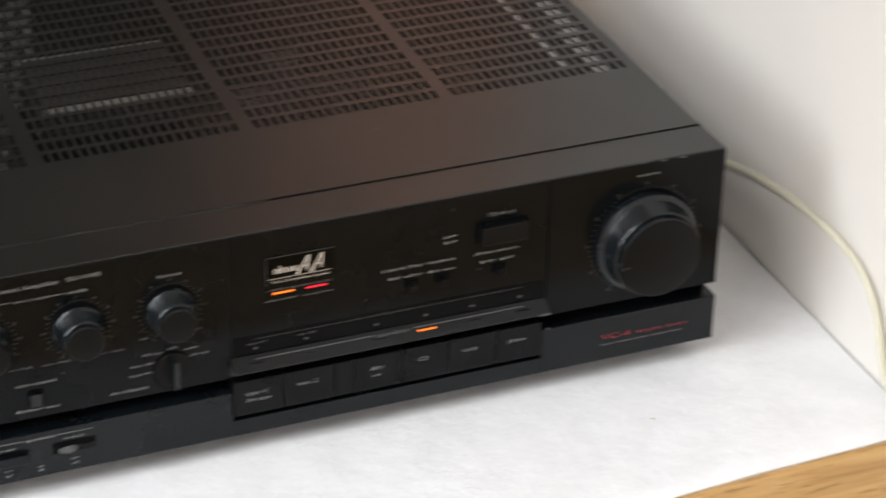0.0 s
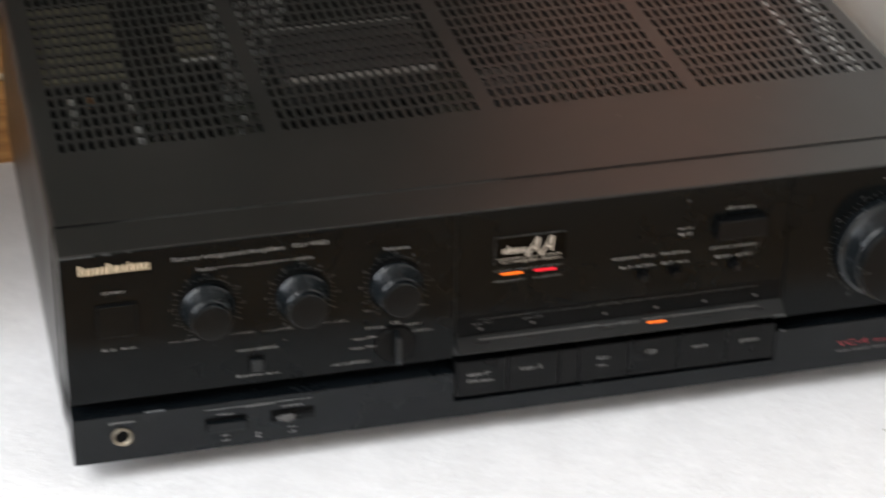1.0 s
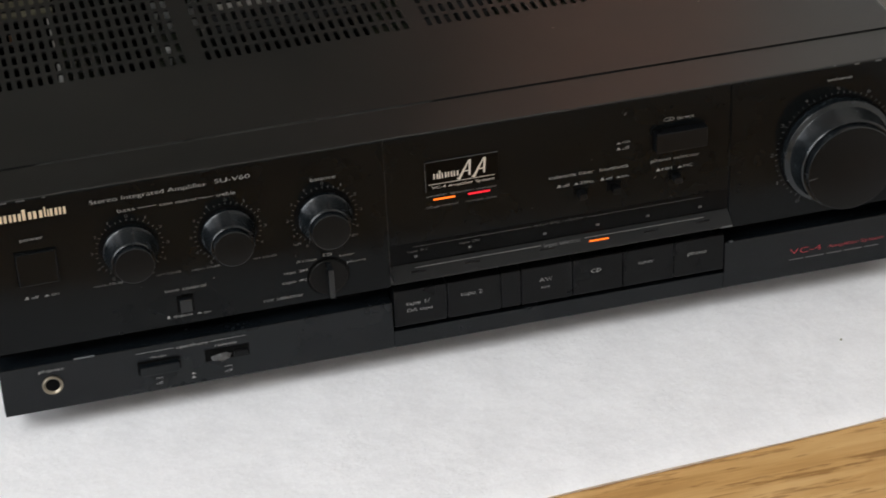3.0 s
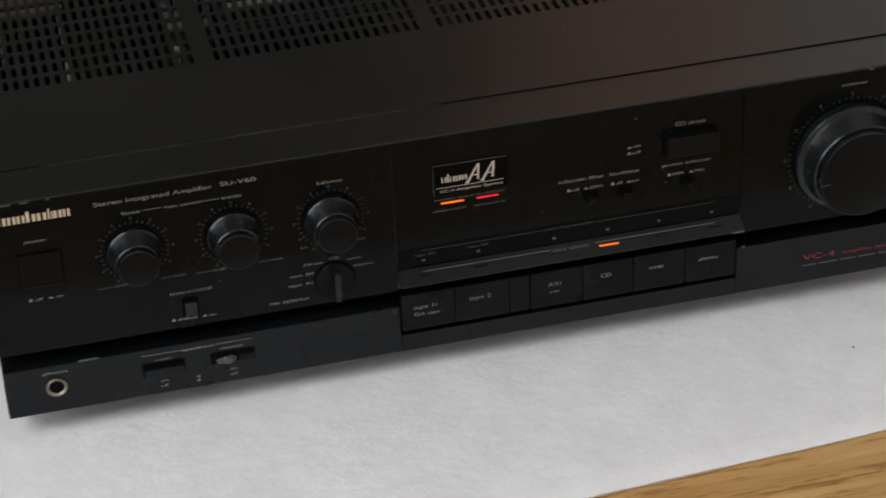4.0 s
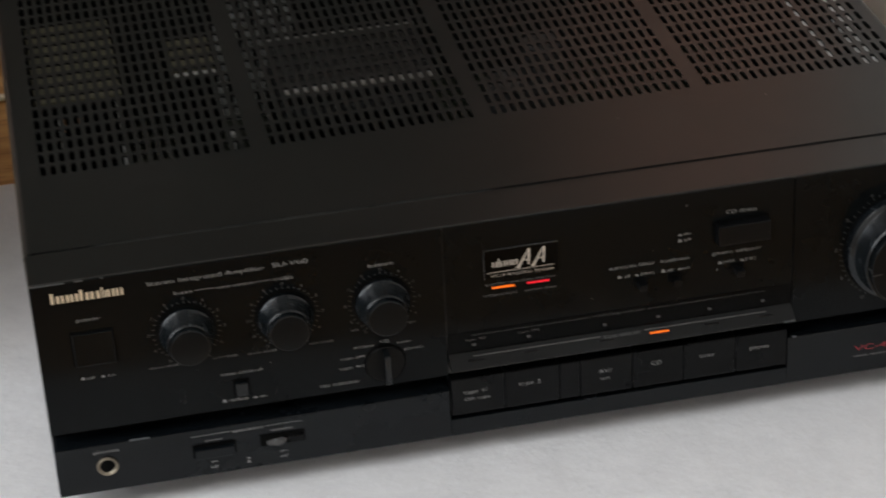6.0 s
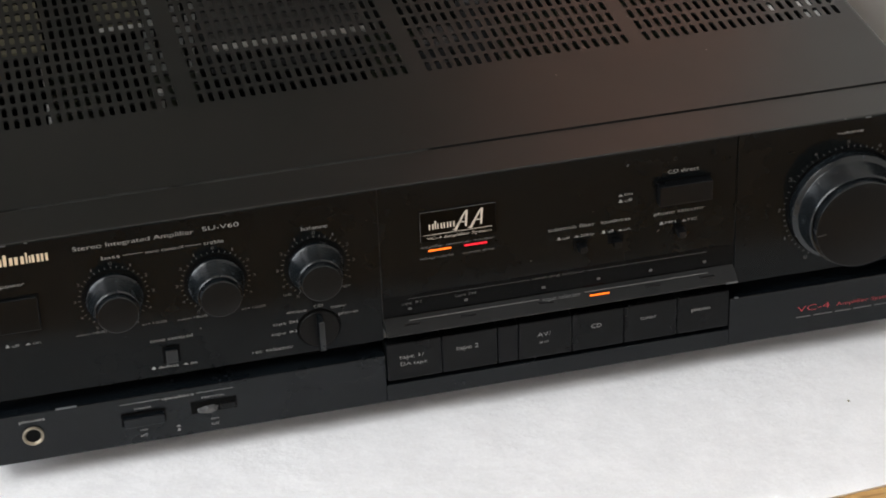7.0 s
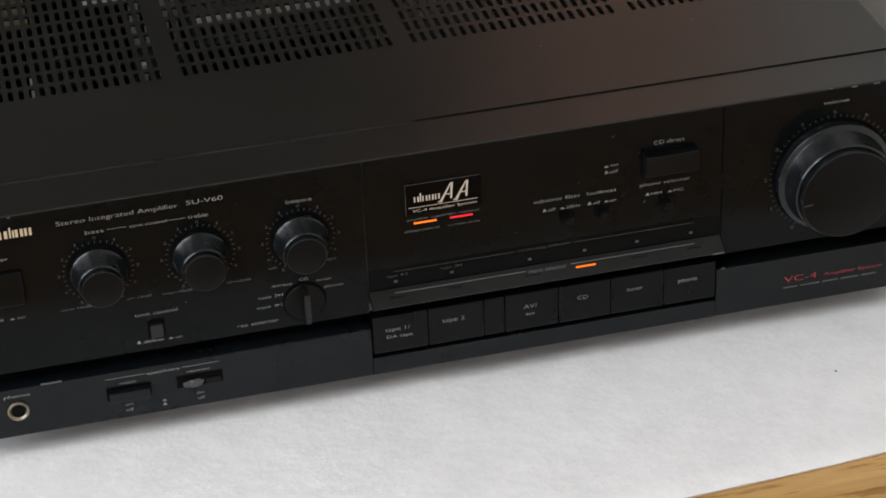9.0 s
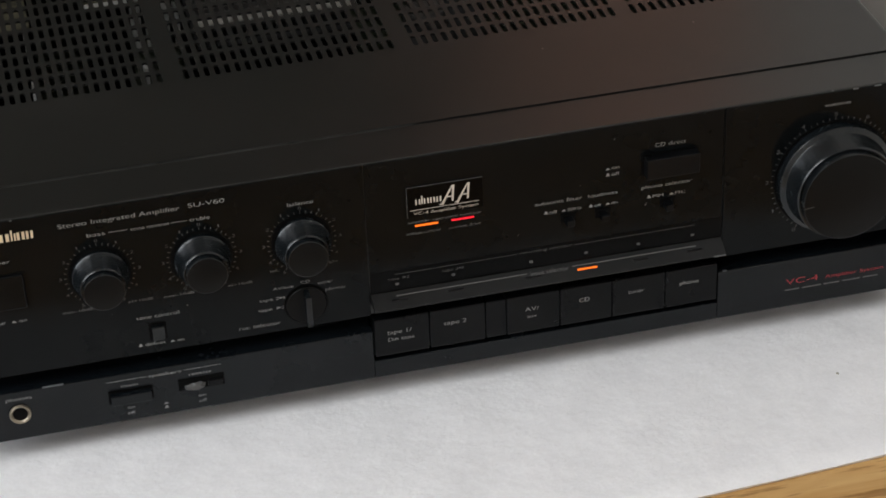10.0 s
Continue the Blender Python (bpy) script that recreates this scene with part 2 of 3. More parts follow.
def write(bm, body, x0, x1, z, height, y, lean=0.0):
    """Adds lettering between x0 and x1, centred on the height z; height is that of a capital."""
    cu = bpy.data.curves.new("lettering", "FONT")
    cu.body, cu.size, cu.offset = body, 1.0, -0.010
    ob = new("lettering", cu)
    me = bpy.data.meshes.new_from_object(ob.evaluated_get(bpy.context.evaluated_depsgraph_get()))
    bpy.data.objects.remove(ob)
    xs = [v.co.x for v in me.vertices]
    wide = max(xs) - min(xs)
    sx, sz = (x1 - x0) / wide, height / 0.70
    for v in me.vertices:
        h = v.co.y * sz
        v.co = (x0 + (v.co.x - min(xs)) * sx + lean * h, y, z - height / 2 + h)
    bm.from_mesh(me)
    bpy.data.meshes.remove(me)
    bpy.data.curves.remove(cu)


def wire(name, points, radius, material, label, category):
    cu = bpy.data.curves.new(name, "CURVE")
    cu.dimensions, cu.bevel_depth, cu.bevel_resolution, cu.resolution_u = "3D", radius, 4, 16
    sp = cu.splines.new("BEZIER")
    sp.bezier_points.add(len(points) - 1)
    for bp, p in zip(sp.bezier_points, points):
        bp.co, bp.handle_left_type, bp.handle_right_type = p, "AUTO", "AUTO"
    cu.use_fill_caps = True
    cu.materials.append(material)
    ob = new(name, cu)
    me = bpy.data.meshes.new_from_object(ob.evaluated_get(bpy.context.evaluated_depsgraph_get()))
    bpy.data.objects.remove(ob)
    out = new(name, me)
    return tagged(out, label, category)


# ---- the room ----
RX0, RX1, RY0, RY1, RZ0, RZ1 = -1.8, 0.500, -2.0, 1.7, -0.76, 1.75


def wall(name, boxes, material, label):
    bm = bmesh.new()
    for b in boxes:
        box(bm, *b)
    return tagged(mesh_object(name, bm, material), label, "wall", kind="structure")


wall("wall_east", [(RX1, RX1 + 0.12, RY0, 0.40, RZ0, RZ1)], WALL, "smooth off-white painted wall beside the table")
wall("wall_east_end", [(RX1, RX1 + 0.12, 1.05, RY1, RZ0, RZ1)], BACK, "plain grey-green end of the wall")
# kept out of view, added as a brown reflector for the cover
wall("wall_east_rear", [(RX1, RX1 + 0.12, 0.40, 1.05, RZ0, RZ1)], BROWN, "unseen stretch of wall, made brown to reflect in the cover")
wall("wall_north", [(RX0 - 0.12, RX1 + 0.12, RY1, RY1 + 0.12, RZ0, RZ1)], BACK, "plain grey-green wall behind the table")
wall("wall_south", [(RX0 - 0.12, RX1 + 0.12, RY0 - 0.12, RY0, RZ0, RZ1)], WALL, "plain off-white wall that closes the room")
# added out of view: blocks the daylight so the rear left foam falls dark
wall("wall_light_block", [(-0.24, -0.12, 0.10, RY1, RZ0, 0.35)], WALL, "unseen low off-white wall added to shade the left foam")
WY0, WY1, WZ0, WZ1 = WIN_Y - 0.35, WIN_Y + 0.35, WIN_Z - 0.6, WIN_Z + 0.6
wall("wall_west", [(RX0 - 0.12, RX0, RY0, WY0, RZ0, RZ1), (RX0 - 0.12, RX0, WY1, RY1, RZ0, RZ1),
                   (RX0 - 0.12, RX0, WY0, WY1, RZ0, WZ0), (RX0 - 0.12, RX0, WY0, WY1, WZ1, RZ1)], WALL, "off-white wall with the window opening")
HX0, HX1, HY0, HY1 = ROOF_X - 0.5, ROOF_X + 0.5, ROOF_Y - 0.6, ROOF_Y + 0.6
bm = bmesh.new()
for b in ((RX0 - 0.12, HX0, RY0 - 0.12, RY1 + 0.12), (HX1, RX1 + 0.12, RY0 - 0.12, RY1 + 0.12), (HX0, HX1, RY0 - 0.12, HY0), (HX0, HX1, HY1, RY1 + 0.12)):
    box(bm, *b, RZ1, RZ1 + 0.1)
tagged(mesh_object("ceiling", bm, CEIL), "plain white ceiling with an opening for the added top light", "ceiling", kind="structure")
tagged(mesh_object("floor", solid(RX0 - 0.12, RX1 + 0.12, RY0 - 0.12, RY1 + 0.12, RZ0 - 0.1, RZ0), FLOOR), "brown floor under the table", "floor", kind="structure")

# ---- table and foam ----
SHEET = 0.0045
table = thing("table", (0.0, 0.2, RZ0), "oiled oak table with a solid grained top", "table")
part("tabletop", solid(-0.118, 0.497, -0.22, 0.86, -SHEET - 0.032, -SHEET, bevel=0.003), OAK, table, "honey-coloured oak top with dark pores")
for x in (-0.07, 0.42):
    for y in (-0.15, 0.79):
        part("leg", solid(x - 0.03, x + 0.03, y - 0.03, y + 0.03, RZ0, -SHEET - 0.0325, bevel=0.003), OAK, table)


def foam_sheet():
    bm = bmesh.new()
    nx, ny = 120, 70
    x0, x1 = -0.112, 0.4985

    def point(i, j, top):
        u, v = i / nx, j / ny
        x = x0 + (x1 - x0) * u
        front = -0.1062 + 0.055 * (x - 0.25) + 0.0012 * noise.noise((x * 9, 0, 3))
        back = 0.326 + 0.0015 * noise.noise((x * 11, 5, 3))
        y = front + (back - front) * v
        z = 0.0006 * noise.noise((x * 16, y * 16, 1)) + 0.0003 * noise.noise((x * 60, y * 60, 4)) - 0.0004
        under = 0.05 < x < 0.4 and 0.02 < y < 0.3
        edge = min(y - front, back - y)
        z -= 0.0022 * max(0, 1 - edge / 0.004) ** 2
        if not top:
            y = min(max(y, front + 0.001), back - 0.001)
        return (x, y, (min(z, 0.0) if not under else min(z, -0.0001)) if top else -SHEET)

    tops = [[bm.verts.new(point(i, j, True)) for j in range(ny + 1)] for i in range(nx + 1)]
    lows = [[bm.verts.new(point(i, j, False)) for j in (0, ny)] for i in range(nx + 1)]
    for i in range(nx):
        for j in range(ny):
            bm.faces.new((tops[i][j], tops[i + 1][j], tops[i + 1][j + 1], tops[i][j + 1]))
        bm.faces.new((tops[i][0], lows[i][0], lows[i + 1][0], tops[i + 1][0]))
        bm.faces.new((tops[i][ny], tops[i + 1][ny], lows[i + 1][1], lows[i][1]))
        bm.faces.new((lows[i][0], lows[i][1], lows[i + 1][1], lows[i + 1][0]))
    for i in (0, nx):
        bm.faces.new([lows[i][0], *tops[i], lows[i][1]])
    return bm


tagged(mesh_object("foam_sheet", foam_sheet(), FOAM, True), "white packing foam sheet lying on the oak table", "foam sheet")

bm = bmesh.new()
bmesh.ops.create_icosphere(bm, subdivisions=2, radius=1.0)
for v in bm.verts:
    v.co = (0.3780 + v.co.x * 0.0006, -0.0411 + v.co.y * 0.0009, -0.0003 + v.co.z * 0.0005)
tagged(mesh_object("crumb", bm, BEIGE, True), "tiny grey-brown crumb lying on the white foam", "crumb")

# ---- amplifier: case ----
W, TOP, DEEP = 0.430, 0.120, 0.330
amp = thing("amplifier", (0.215, 0.165, 0.0), "black stereo amplifier with knobs and slotted cover, switched on", "amplifier")


def top_cover():
    """Bent sheet with four fields of slots; the slots go through it."""
    bm = bmesh.new()
    z, t = TOP + 0.0006, 0.001
    y0, y1, xl, xr = 0.0272, DEEP, -0.0007, W + 0.0005
    fields = [(0.0103, 21), (0.1158, 21), (0.2207, 21), (0.3247, 21)]
    pitch, wide, rows, step, long, vy = 0.00468, 0.0024, 18, 0.0119, 0.0091, 0.0958
    rad = 0.003

    def quad(a, b, c, d):
        bm.faces.new([bm.verts.new(p) for p in (a, b, c, d)])

    def flat(a, b, c, d):
        if b > a and d > c:
            quad((a, c, z), (b, c, z), (b, d, z), (a, d, z))

    vy1 = vy + rows * step
    flat(xl + rad, xr - rad, y0, vy)
    flat(xl + rad, xr - rad, vy1, y1)
    last = xl + rad
    for fx, n in fields:
        flat(last, fx, vy, vy1)
        last = fx + n * pitch
        for i in range(n):
            for j in range(rows):
                a, b = fx + i * pitch, fx + (i + 1) * pitch
                c, d = vy + j * step, vy + (j + 1) * step
                mx, my = (a + b) / 2, (c + d) / 2 - 0.001
                hx, hy, k = wide / 2, long / 2, 0.0008
                cell = [bm.verts.new(p) for p in ((a, c, z), (b, c, z), (b, d, z), (a, d, z))]
                rim = [(mx - hx + k, my - hy), (mx + hx - k, my - hy), (mx + hx, my - hy + k), (mx + hx, my + hy - k),
                       (mx + hx - k, my + hy), (mx - hx + k, my + hy), (mx - hx, my + hy - k), (mx - hx, my - hy + k)]
                up = [bm.verts.new((x, y, z)) for x, y in rim]
                dn = [bm.verts.new((x, y, z - t)) for x, y in rim]
                for s in range(4):
                    bm.faces.new((cell[s], cell[(s + 1) % 4], up[2 * s + 1], up[2 * s]))
                    bm.faces.new((cell[s], up[2 * s], up[2 * s - 1]))
                for s in range(8):
                    bm.faces.new((up[s], up[(s + 1) % 8], dn[(s + 1) % 8], dn[s]))
    flat(last, xr - rad, vy, vy1)
    # rounded bends and the sides
    for side, x in ((-1, xl), (1, xr)):
        prev = None
        for s in range(6):
            u = math.pi / 2 * s / 5
            now = (x - side * rad + side * rad * math.sin(u), z - rad + rad * math.cos(u))
            if prev:
                quad((prev[0], y0, prev[1]), (prev[0], y1, prev[1]), (now[0], y1, now[1]), (now[0], y0, now[1]))
            prev = now
        quad((x, y0, z - rad), (x, y1, z - rad), (x, y1, 0.0145), (x, y0, 0.0145))
    # front lip, turned down into the seam
    quad((xl + rad, y0, z), (xr - rad, y0, z), (xr - rad, y0, z - 0.006), (xl + rad, y0, z - 0.006))
    return bm


bm = top_cover()
bmesh.ops.remove_doubles(bm, verts=bm.verts[:], dist=1e-5)
part("top_cover", bm, COVER, amp, "black painted sheet cover with four fields of slots")
part("base_plate", solid(0.0002, W - 0.0002, 0.022, DEEP - 0.001, 0.0125, 0.0142), VOID, amp)
part("rear_panel", solid(0.0002, W - 0.0002, DEEP - 0.003, DEEP - 0.001, 0.0144, TOP - 0.002), COVER, amp)
for x in (0.045, 0.385):
    for y in (0.05, 0.28):
        part("foot", lathe(bmesh.new(), x, y, [(0.010, 0.0), (0.0125, 0.001), (0.0135, 0.0123)], 28, "z"), RUBBER, amp, "round black rubber foot", True)

# front: body with the ledge, three panels, groove, lower panel
body = solid(0.0, W, 0.0010, 0.0268, 0.0440, TOP, bevel=0.0006)
faceplate = part("faceplate", body, COVER, amp, "black front with a flat top ledge")
S1, S2 = 0.1770, 0.3366
panel_left = part("left_panel", solid(0.0, S1 - 0.0002, 0.0, 0.0009, 0.0440, TOP - 0.0003, bevel=0.0003), PANEL, faceplate)
panel_mid = part("middle_panel", solid(S1 + 0.0002, S2 - 0.0002, 0.0, 0.0009, 0.0652, TOP - 0.0003, bevel=0.0003), PANEL, faceplate)
panel_right = part("right_panel", solid(S2 + 0.0002, W, 0.0, 0.0009, 0.0440, TOP - 0.0003, bevel=0.0003), PANEL, faceplate)
part("groove", solid(0.0015, W - 0.0015, 0.0095, 0.0215, 0.0142, 0.0438), GLOSS, faceplate)
part("strip", solid(S1 + 0.0002, S2 - 0.0002, 0.0004, 0.0009, 0.0545, 0.0650), GLOSS, faceplate, "glossy black strip with small marks")
bm = bmesh.new()
prof = [(0.0004, 0.0544), (-0.0066, 0.0502), (-0.0070, 0.0496), (-0.0064, 0.0490), (0.0092, 0.0490), (0.0092, 0.0544)]
ends = [[bm.verts.new((x, y, z)) for y, z in prof] for x in (S1 + 0.0002, S2 - 0.0002)]
for k in range(len(prof)):
    bm.faces.new((ends[0][k], ends[0][(k + 1) % len(prof)], ends[1][(k + 1) % len(prof)], ends[1][k]))
bm.faces.new(ends[0])
bm.faces.new(ends[1])
shelf = part("sloping_strip", bm, GREY, faceplate, "dark grey sloping strip above the buttons")
LY = -0.0015
lower = part("lower_panel", solid(0.0, S1 - 0.0004, LY, 0.0215, 0.0120, 0.0366, bevel=0.0005), LOWER, amp, "blue-black lower front strip")
lower_right = part("lower_panel", solid(0.3349, W, LY, 0.0215, 0.0120, 0.0372, bevel=0.0005), LOWER, amp, "blue-black lower front strip with red lettering")
part("lower_panel", solid(S1 - 0.00035, 0.3348, LY, 0.0094, 0.0120, 0.0208, bevel=0.0003), LOWER, amp, "blue-black strip under the input buttons")

# ---- selector buttons ----
marks = [((0.1772, 0.2017), "tape 1/", (0.1827, 0.1937), "DA tape", (0.1832, 0.1949)), ((0.2020, 0.2270), "tape 2", (0.2082, 0.2184), "", ()),
         ((0.2368, 0.2610), "AV/", (0.2452, 0.2514), "aux", (0.2460, 0.2504)), ((0.2613, 0.2850), "CD", (0.2700, 0.2747), "", ()),
         ((0.2853, 0.3097), "tuner", (0.2927, 0.3002), "", ()), ((0.3100, 0.3342), "phono", (0.3167, 0.3255), "", ())]
RY = -0.0022
for (x0, x1), first, at, second, at2 in marks:
    bm = solid(x0, x1, RY, 0.0085, 0.0233, 0.0424, bevel=0.0005)
    b = part("selector_button", bm, BUTTON, amp, "black input button, lettered " + first.replace("/", ""))
    bm = bmesh.new()
    write(bm, first, *at, 0.0352, 0.0021, RY - 0.00008)
    if second:
        write(bm, second, *at2, 0.0314, 0.0017, RY - 0.00008)
    part("lettering", bm, INK, b)
part("blank", solid(0.2273, 0.2365, RY + 0.0002, 0.0085, 0.0233, 0.0422, bevel=0.0005), BUTTON, amp)

# ---- printed marks ----
P = -0.00008


def lettered(bm, body, x0, x1, z, h, y):
    """Lettering in which > becomes a small solid arrow head."""
    if ">" not in body:
        write(bm, body, x0, x1, z, h, y)
        return
    first, last = body.split(">")
    a, b = x0 + (x1 - x0) * 0.76, x0 + (x1 - x0) * 0.91
    write(bm, first, x0, a - 0.0003, z, h, y)
    plate(bm, [(a, z - h * 0.30), (b - 0.0003, z), (a, z + h * 0.30)], y)
    write(bm, last, b, b + (0.0004 if last == "1" else 0.0010), z, h, y)


def words(parent, material, rows, y=P, name="lettering"):
    for body, x0, x1, z, h in rows:
        bm = bmesh.new()
        lettered(bm, body, x0, x1, z, h, y)
        part(name, bm, material, parent)


def on_off(parent, x, z, out, y=P):
    """The small push-button sign: pressed in (flat) or out (raised)."""
    bm = bmesh.new()
    top = 0.0006 if out else 0.0001
    plate(bm, [(x - 0.0010, z - 0.0007), (x + 0.0010, z - 0.0007), (x + 0.0010, z - 0.0005), (x + 0.0005, z - 0.0004),
               (x + 0.0004, z + top), (x - 0.0004, z + top), (x - 0.0005, z - 0.0004), (x - 0.0010, z - 0.0005)], y)
    part("sign", bm, INK, parent)


def rule(parent, x0, x1, z, y=P, material=INK, half=0.00007):
    bm = bmesh.new()
    bar(bm, x0, x1, z - half, z + half, y)
    part("rule", bm, material, parent)


words(panel_left, INK, [("Stereo Integrated Amplifier", 0.0490, 0.0992, 0.1133, 0.0021), ("SU-V60", 0.1028, 0.1180, 0.1137, 0.0021),
                        ("tone control", 0.0783, 0.0941, 0.1068, 0.0015), ("bass", 0.0602, 0.0678, 0.1070, 0.0018), ("treble", 0.1028, 0.1112, 0.1068, 0.0018),
                        ("balance", 0.1440, 0.1550, 0.1065, 0.0018), ("power", 0.0180, 0.0278, 0.1005, 0.0017), ("tone control", 0.0760, 0.0942, 0.0626, 0.0018),
                        ("rec selector", 0.1190, 0.1370, 0.0487, 0.0018), ("off", 0.0190, 0.0222, 0.0710, 0.0015), ("on", 0.0278, 0.0310, 0.0711, 0.0015),
                        ("defeat", 0.0785, 0.0872, 0.0487, 0.0015), ("on", 0.0922, 0.0950, 0.0485, 0.0015)])
words(panel_left, DIM, [("mini-10dB", 0.0460, 0.0588, 0.0712, 0.0012), ("xl+10dB", 0.0735, 0.0842, 0.0716, 0.0012), ("mini-10dB", 0.0888, 0.1015, 0.0712, 0.0012),
                        ("xl+10dB", 0.1160, 0.1265, 0.0716, 0.0012), ("left", 0.1345, 0.1380, 0.0752, 0.0012), ("right", 0.1590, 0.1636, 0.0752, 0.0012)])
words(panel_left, INK, [("AV/aux", 0.1350, 0.1440, 0.0660, 0.0014), ("CD", 0.1470, 0.1510, 0.0672, 0.0014), ("tuner", 0.1543, 0.1610, 0.0656, 0.0014),
                        ("phono", 0.1575, 0.1660, 0.0617, 0.0014), ("tape 2>1", 0.1288, 0.1402, 0.0611, 0.0014), ("tape 1>2", 0.1278, 0.1392, 0.0562, 0.0014)])
for x0, x1, z in ((0.0690, 0.0771, 0.1069), (0.0950, 0.1018, 0.1067)):
    rule(panel_left, x0, x1, z)
on_off(panel_left, 0.0172, 0.0712, True)
on_off(panel_left, 0.0258, 0.0712, False)
on_off(panel_left, 0.0765, 0.0488, True)
on_off(panel_left, 0.0902, 0.0487, False)

# maker's mark as plain blocks
x = 0.0083
for wide, high in ((0.0045, 0.0052), (0.0040, 0.0036), (0.0038, 0.0036), (0.0046, 0.0052), (0.0046, 0.0036), (0.0024, 0.0050), (0.0038, 0.0036), (0.0034, 0.0036)):
    bm = bmesh.new()
    stem = wide * 0.30
    for k in (0.0, wide * 0.84 - stem):
        bar(bm, x + k, x + k + stem, 0.1102, 0.1102 + high - (0.0016 if k and high > 0.004 else 0), P - 0.0003)
    part("mark_block", bm, CREAM, panel_left, "cream metal block of the maker's mark")
    x += wide

words(panel_mid, INK, [("subsonic filter", 0.2512, 0.2722, 0.0870, 0.0017), ("loudness", 0.2750, 0.2882, 0.0870, 0.0017), ("phono selector", 0.2990, 0.3220, 0.0869, 0.0017),
                       ("off", 0.2575, 0.2610, 0.0819, 0.0015), ("20Hz", 0.2655, 0.2720, 0.0819, 0.0014), ("off", 0.2778, 0.2808, 0.0818, 0.0015),
                       ("on", 0.2852, 0.2882, 0.0818, 0.0015), ("MM", 0.3042, 0.3090, 0.0817, 0.0014), ("MC", 0.3145, 0.3190, 0.0817, 0.0014),
                       ("CD direct", 0.3050, 0.3190, 0.1072, 0.0019), ("on", 0.2855, 0.2890, 0.0995, 0.0016), ("off", 0.2855, 0.2890, 0.0962, 0.0016)])
words(panel_mid, DIM, [("amplifier operation monitor", 0.1950, 0.2272, 0.0881, 0.0012), ("voltage control", 0.1940, 0.2090, 0.0826, 0.0013), ("current drive", 0.2130, 0.2270, 0.0825, 0.0013)])
for x, z, out in ((0.2560, 0.0820, True), (0.2640, 0.0820, False), (0.2762, 0.0819, True), (0.2838, 0.0819, False), (0.3025, 0.0818, True), (0.3128, 0.0818, False),
                  (0.2838, 0.0993, False), (0.2838, 0.0962, True)):
    on_off(panel_mid, x, z, out)
rule(panel_mid, 0.2432, 0.2435, 0.0730, half=0.00015)

# badge
badge = part("badge", solid(0.1948, 0.2281, -0.0007, 0.0001, 0.0908, 0.1058, bevel=0.0002), GLOSS, panel_mid, "small glossy black badge with silver shapes")
bm = bmesh.new()
by = -0.0008
for x, w, high in ((0.1985, 0.0022, 0.0026), (0.2011, 0.0006, 0.0040), (0.2022, 0.0022, 0.0026), (0.2050, 0.0021, 0.0026), (0.2077, 0.0021, 0.0026)):
    if w < 0.001:
        bar(bm, x, x + w, 0.0969, 0.0969 + high, by)
    else:
        bar(bm, x, x + 0.0006, 0.0969, 0.0969 + high, by)
        bar(bm, x + w - 0.0007, x + w, 0.0969, 0.0969 + high, by)
for x in (0.2105, 0.2172):
    plate(bm, [(x + 0.0038, 0.0962), (x + 0.0046, 0.0962), (x + 0.0052, 0.1040), (x + 0.0042, 0.1040)], by)
    plate(bm, [(x - 0.0010, 0.0952), (x + 0.0002, 0.0951), (x + 0.0046, 0.1040), (x + 0.0041, 0.1040)], by)
    bar(bm, x + 0.0012, x + 0.0044, 0.0983, 0.0988, by)
    plate(bm, [(x - 0.0018, 0.0953), (x - 0.0002, 0.0946), (x + 0.0004, 0.0951), (x - 0.0008, 0.0957)], by)
bar(bm, 0.1960, 0.2262, 0.0942, 0.0944, by)
write(bm, "VC-4 Amplifier System", 0.1975, 0.2258, 0.0926, 0.0015, by)
part("badge_print", bm, SILVER, badge)
# highlight along the badge's left and top rim, painted as pale bars
bm = bmesh.new()
bar(bm, 0.1947, 0.1949, 0.0910, 0.1057, -0.00075)
bar(bm, 0.1949, 0.2280, 0.1056, 0.1058, -0.00075)
part("badge_highlight", bm, EDGE, badge)

for name, x0, x1, z, y, mat, own, label in (("lamp", 0.1981, 0.2081, 0.0861, -0.0004, LED_ORANGE, panel_mid, "lit orange lamp bar"),
                                            ("lamp", 0.2140, 0.2240, 0.0861, -0.0004, LED_RED, panel_mid, "lit red lamp bar")):
    part(name, solid(x0, x1, y, 0.0005, z - 0.00038, z + 0.00038, bevel=0.0002), mat, own, label)


def on_slope(z_front):
    """Where a sight line to height z_front of the front plane meets the sloping strip."""
    y = (0.0542 - z_front) / -1.27
    return y, 0.0542 + y * 0.6


ly, lz = on_slope(0.0500)
bm = solid(0.2690, 0.2780, ly - 0.0003, ly + 0.0004, lz - 0.0006, lz + 0.00025, bevel=0.0001)
part("lamp", bm, LED_ORANGE, shelf, "lit orange lamp bar")
for x in (0.1890, 0.2140, 0.2490, 0.2980, 0.3230):
    part("lamp", solid(x - 0.0034, x + 0.0034, ly - 0.0004, ly + 0.0006, lz - 0.0006, lz + 0.0003, bevel=0.0001), UNLIT, shelf, "unlit dark lamp bar")
bm = bmesh.new()
for x in (0.189, 0.214, 0.249, 0.274, 0.298, 0.323):
    bar(bm, x - 0.0008, x + 0.0008, 0.0574, 0.0586, 0.0003)
for x0, x1 in ((0.1880, 0.2425), (0.2690, 0.3240)):
    bar(bm, x0, x1, 0.0630, 0.06315, 0.0003)
write(bm, "recording selector", 0.2440, 0.2678, 0.0634, 0.0014, 0.0003)
lettered(bm, "tape 1>2", 0.1850, 0.1942, 0.0610, 0.0014, 0.0003)
